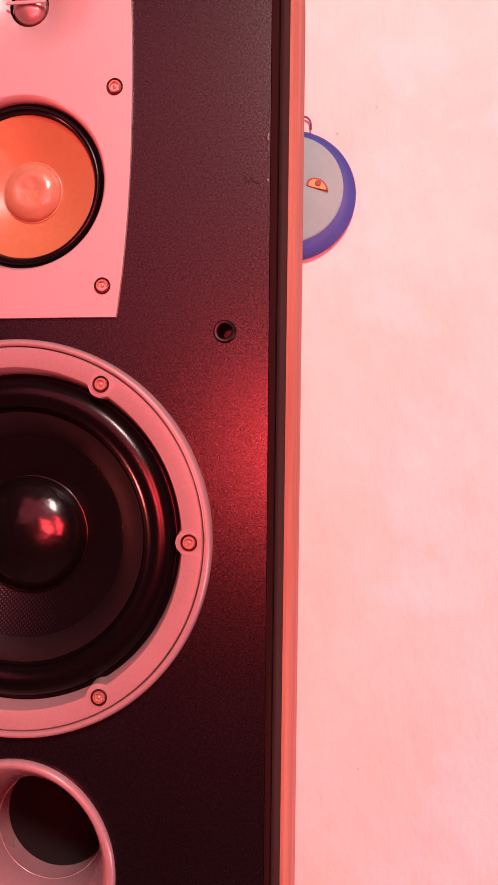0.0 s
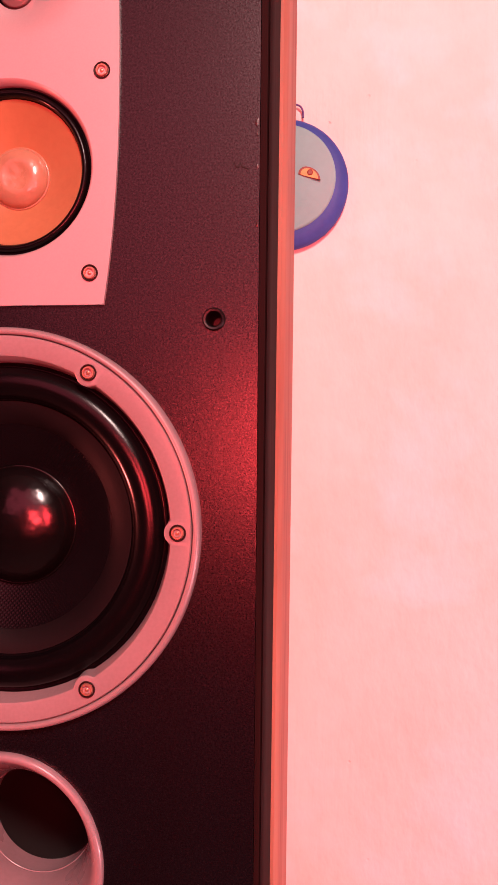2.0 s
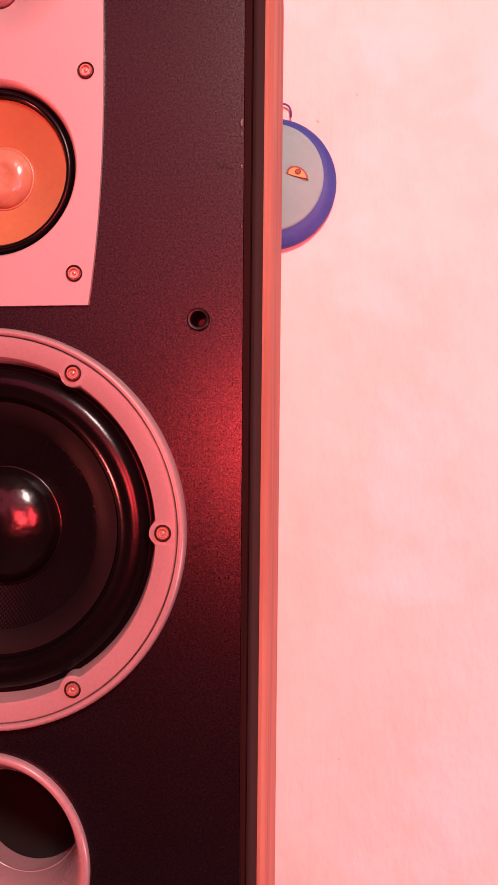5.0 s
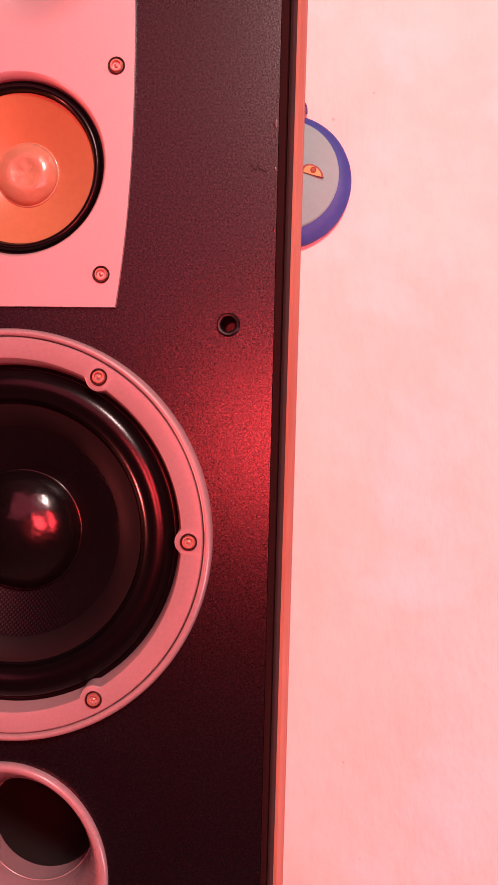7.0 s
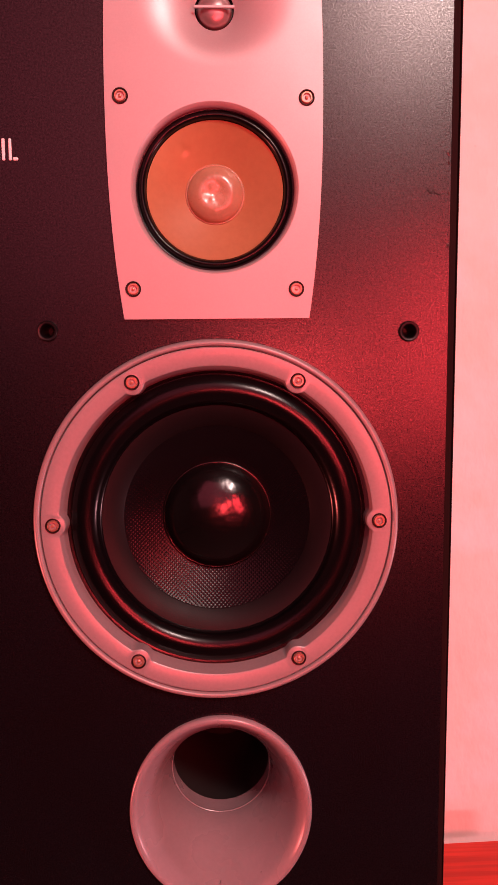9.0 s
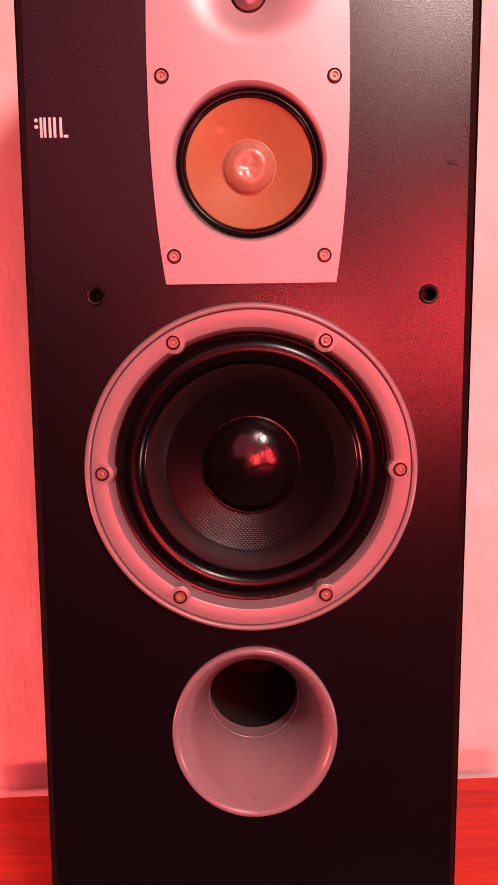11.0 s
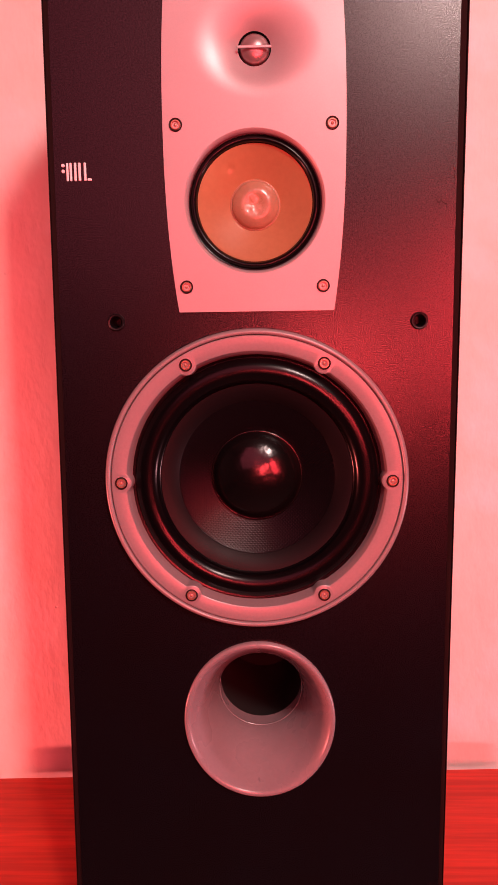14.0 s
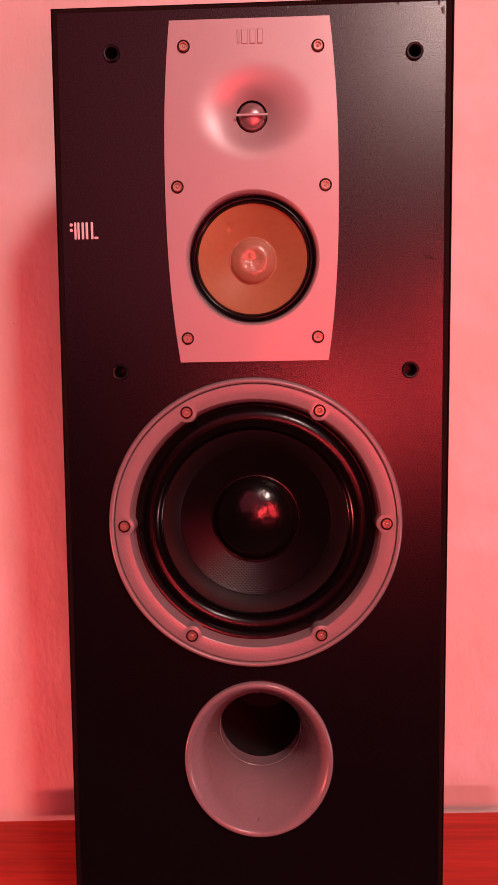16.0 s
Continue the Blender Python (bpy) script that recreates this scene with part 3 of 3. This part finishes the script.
def fittings(plate, flange):
    """Screws and grille sockets: one mesh of each, shared."""
    bm = bmesh.new()
    lathe(bm, 0, 0, [(0.0036, 0.0006), (0.0035, -0.0006), (0.0031, -0.0012), (0.0025, -0.0012), (0.0022, -0.0004), (0.0021, 0.0008)], 24)
    lathe(bm, 0, 0, [(0.0012, 0.0008), (0.0011, -0.0003), (0.0007, -0.0006)], 12, close_in=(-0.0001,))
    screw = mesh_of("screw", bm, M_SCREW, True, 40)
    bm = bmesh.new()
    lathe(bm, 0, 0, [(0.0048, 0.0004), (0.0047, -0.0005), (0.0044, -0.0007), (0.0040, -0.0006), (0.0036, 0.0002)], 24, close_in=(0.0,))
    well = mesh_of("screw_well", bm, M_WELL, True, 40)
    for x, z in ((-0.0465, 0.7855), (0.0517, 0.7832), (-0.0535, 0.6855), (0.0565, 0.6845), (-0.0485, 0.5735), (0.0500, 0.5730)):
        part("screw", screw, None, plate, at=(x, -0.0027, z))
        part("screw_well", well, None, plate, at=(x, -0.0026, z))
    for a in (0, 60, 120, 180, 240, 300):
        x, z = WOOFER[0] + 0.1010 * math.cos(radians(a)), WOOFER[1] + 0.1010 * math.sin(radians(a))
        part("screw", screw, None, flange, at=(x, -0.0060, z))
        part("screw_well", well, None, flange, at=(x, -0.0059, z))
    bm = bmesh.new()
    lathe(bm, 0, 0, [(0.0064, 0.0005), (0.0063, -0.0012), (0.0056, -0.0018), (0.0046, -0.0016), (0.0037, 0.0002), (0.0034, 0.0200)], 32, close_in=(0.0,))
    socket = mesh_of("grille_socket", bm, M_BLACK, True, 50)
    for x, z in SOCKETS:
        part("grille_socket", socket, None, speaker, "black plastic grille socket", at=(x, -0.0002, z))


def badge():
    """The maker's mark: plain white shapes on the baffle."""
    bm = bmesh.new()
    for x0, x1, za, zb in ((-0.1326, -0.1310, 0.6492, 0.6618), (-0.1302, -0.1286, 0.6492, 0.6618), (-0.1270, -0.1253, 0.6492, 0.6618), (-0.1240, -0.1222, 0.6492, 0.6618), (-0.1200, -0.1183, 0.6492, 0.6618), (-0.1176, -0.1146, 0.6492, 0.6510)):
        box(bm, x0, x1, -0.0012, 0.0002, za, zb, 0.0004, 1)
    for z in (0.6600, 0.6560):
        lathe(bm, -0.1348, z, [(0.0012, 0.0002), (0.0012, -0.0010), (0.0010, -0.0012)], 16, close_in=(0.0,))
    part("badge", bm, M_WHITE, speaker, "small white maker's mark drawn as plain bars")


def wear():
    """Chips along the baffle's edge and a short scratched squiggle."""
    rng = random.Random(5)
    for x, z, size in ((0.1428, 0.6535, 0.0022), (0.1430, 0.6480, 0.0014), (0.1432, 0.5985, 0.0020), (0.1431, 0.6300, 0.0012), (0.1426, 0.8060, 0.0026), (0.1395, 0.8115, 0.0018), (0.1100, 0.8120, 0.0014), (0.0450, 0.8121, 0.0016), (0.0300, 0.8121, 0.0022)):
        bm = bmesh.new()
        pts = [(x + size * (0.7 + 0.5 * rng.random()) * math.cos(a) * 0.6, z + size * (0.6 + 0.7 * rng.random()) * math.sin(a)) for a in [2 * math.pi * k / 9 for k in range(9)]]
        front = [bm.verts.new((min(px, 0.1435), -0.0003, min(pz, 0.8124))) for px, pz in pts]
        top = bm.verts.new((x - 0.0004, -0.0006, z))
        for k in range(9):
            bm.faces.new((front[k], front[(k + 1) % 9], top))
        part("edge_chip", bm, M_CHIP, speaker, "chipped vinyl on the baffle edge")
    marks = ((0.0006, M_DEEP_BLACK, "short dark scratch in the black vinyl", ((0.1290, 0.6305), (0.1302, 0.6330), (0.1312, 0.6300), (0.1325, 0.6296), (0.1333, 0.6322), (0.1345, 0.6300), (0.1362, 0.6292), (0.1380, 0.6285))),
             (0.0002, M_SCRATCH, "thin pale bent scratch in the black vinyl", ((0.1135, 0.5800), (0.1090, 0.5690), (0.1048, 0.5570), (0.1072, 0.5525), (0.1098, 0.5490))),
             (0.0002, M_SCRATCH, "thin pale scratch in the black vinyl", ((0.1270, 0.6290), (0.1300, 0.6272), (0.1330, 0.6270), (0.1362, 0.6255))))
    for width, material, words, pts in marks:
        data = bpy.data.curves.new("scratch", "CURVE")
        data.dimensions, data.bevel_depth, data.bevel_resolution = "3D", width, 1
        sp = data.splines.new("POLY")
        sp.points.add(len(pts) - 1)
        for p, (x, z) in zip(sp.points, pts):
            p.co = (x, 0.00015, z, 1)
            p.radius = 0.6 + 0.5 * rng.random()
        ob = new("scratch", data)
        data.materials.append(material)
        ob.parent = speaker
        ob.matrix_parent_inverse = Matrix.Translation(-Vector(speaker.location))
        tagged(ob, words)


wear()
cabinet()
the_plate = faceplate()
tweeter(the_plate)
midrange()
the_flange = woofer()
port()
fittings(the_plate, the_flange)
badge()


# ---- the wall plaque ----
def plaque():
    cx, cz = 0.1350, 0.7147
    y = wall_y(cx)
    ob = thing("wall_plaque", (cx, y, cz), "round blue and grey plaque hanging on the wall behind the loudspeaker", "wall ornament")
    bm = bmesh.new()
    lathe(bm, cx, cz, [(0.0595, y + 0.001), (0.0605, y - 0.004), (0.0598, y - 0.008), (0.0570, y - 0.0105), (0.050, y - 0.0118)], 96, close_in=(0.0,))
    part("blue_disc", bm, M_BLUE, ob, "blue glazed backing disc", True)
    bm = bmesh.new()
    gx, gz = cx - 0.0005, cz + 0.0042
    lathe(bm, gx, gz, [(0.0497, y - 0.009), (0.0492, y - 0.0130), (0.0474, y - 0.0142), (0.0450, y - 0.0140), (0.040, y - 0.0152), (0.025, y - 0.0175), (0.010, y - 0.0185)], 96, close_in=(0.0,))
    part("grey_disc", bm, M_GREY, ob, "matt grey domed disc", True)
    # almond-shaped inlay
    ex, ez, n = cx + 0.0250, cz + 0.0030, 20
    for name, size, material, dy in (("inlay_outline", 1.0, M_RUST, 0.0), ("inlay", 0.80, M_ORANGE, -0.0006)):
        bm = bmesh.new()
        pts = [(ex + size * 0.0100 * math.cos(a), ez - 0.0028 * math.cos(a) * size + size * (0.0088 if math.sin(a) > 0 else 0.0006) * math.sin(a)) for a in [2 * math.pi * k / n for k in range(n)]]
        front = [bm.verts.new((px, y - 0.0190 + dy, pz)) for px, pz in pts]
        back = [bm.verts.new((v.co.x, v.co.y + 0.006, v.co.z)) for v in front]
        bm.faces.new(front)
        for k in range(n):
            bm.faces.new((front[k], front[(k + 1) % n], back[(k + 1) % n], back[k]))
        part(name, bm, material, ob)
    bm = bmesh.new()
    lathe(bm, ex + 0.0008, ez + 0.0036, [(0.0027, y - 0.0185), (0.0027, y - 0.0200), (0.0022, y - 0.0202), (0.0018, y - 0.0200)], 24, close_in=(0.0,))
    part("inlay_disc", bm, M_RUST, ob)
    data = bpy.data.curves.new("hanging_loop", "CURVE")
    data.dimensions, data.bevel_depth, data.bevel_resolution = "3D", 0.0009, 3
    sp = data.splines.new("POLY")
    pts = [(cx + 0.010 + 0.0085 * math.cos(a), y - 0.004, cz + 0.062 + 0.0125 * max(0.0, math.sin(a)) ** 0.6) for a in [math.pi * k / 16 for k in range(17)]]
    sp.points.add(len(pts) - 1)
    for p, q in zip(sp.points, pts):
        p.co = (*q, 1)
    loop = new("hanging_loop", data)
    data.materials.append(M_CORD)
    loop.parent = ob
    loop.matrix_parent_inverse = Matrix.Translation(-Vector(ob.location))
    tagged(loop, "thin violet cord loop")


plaque()
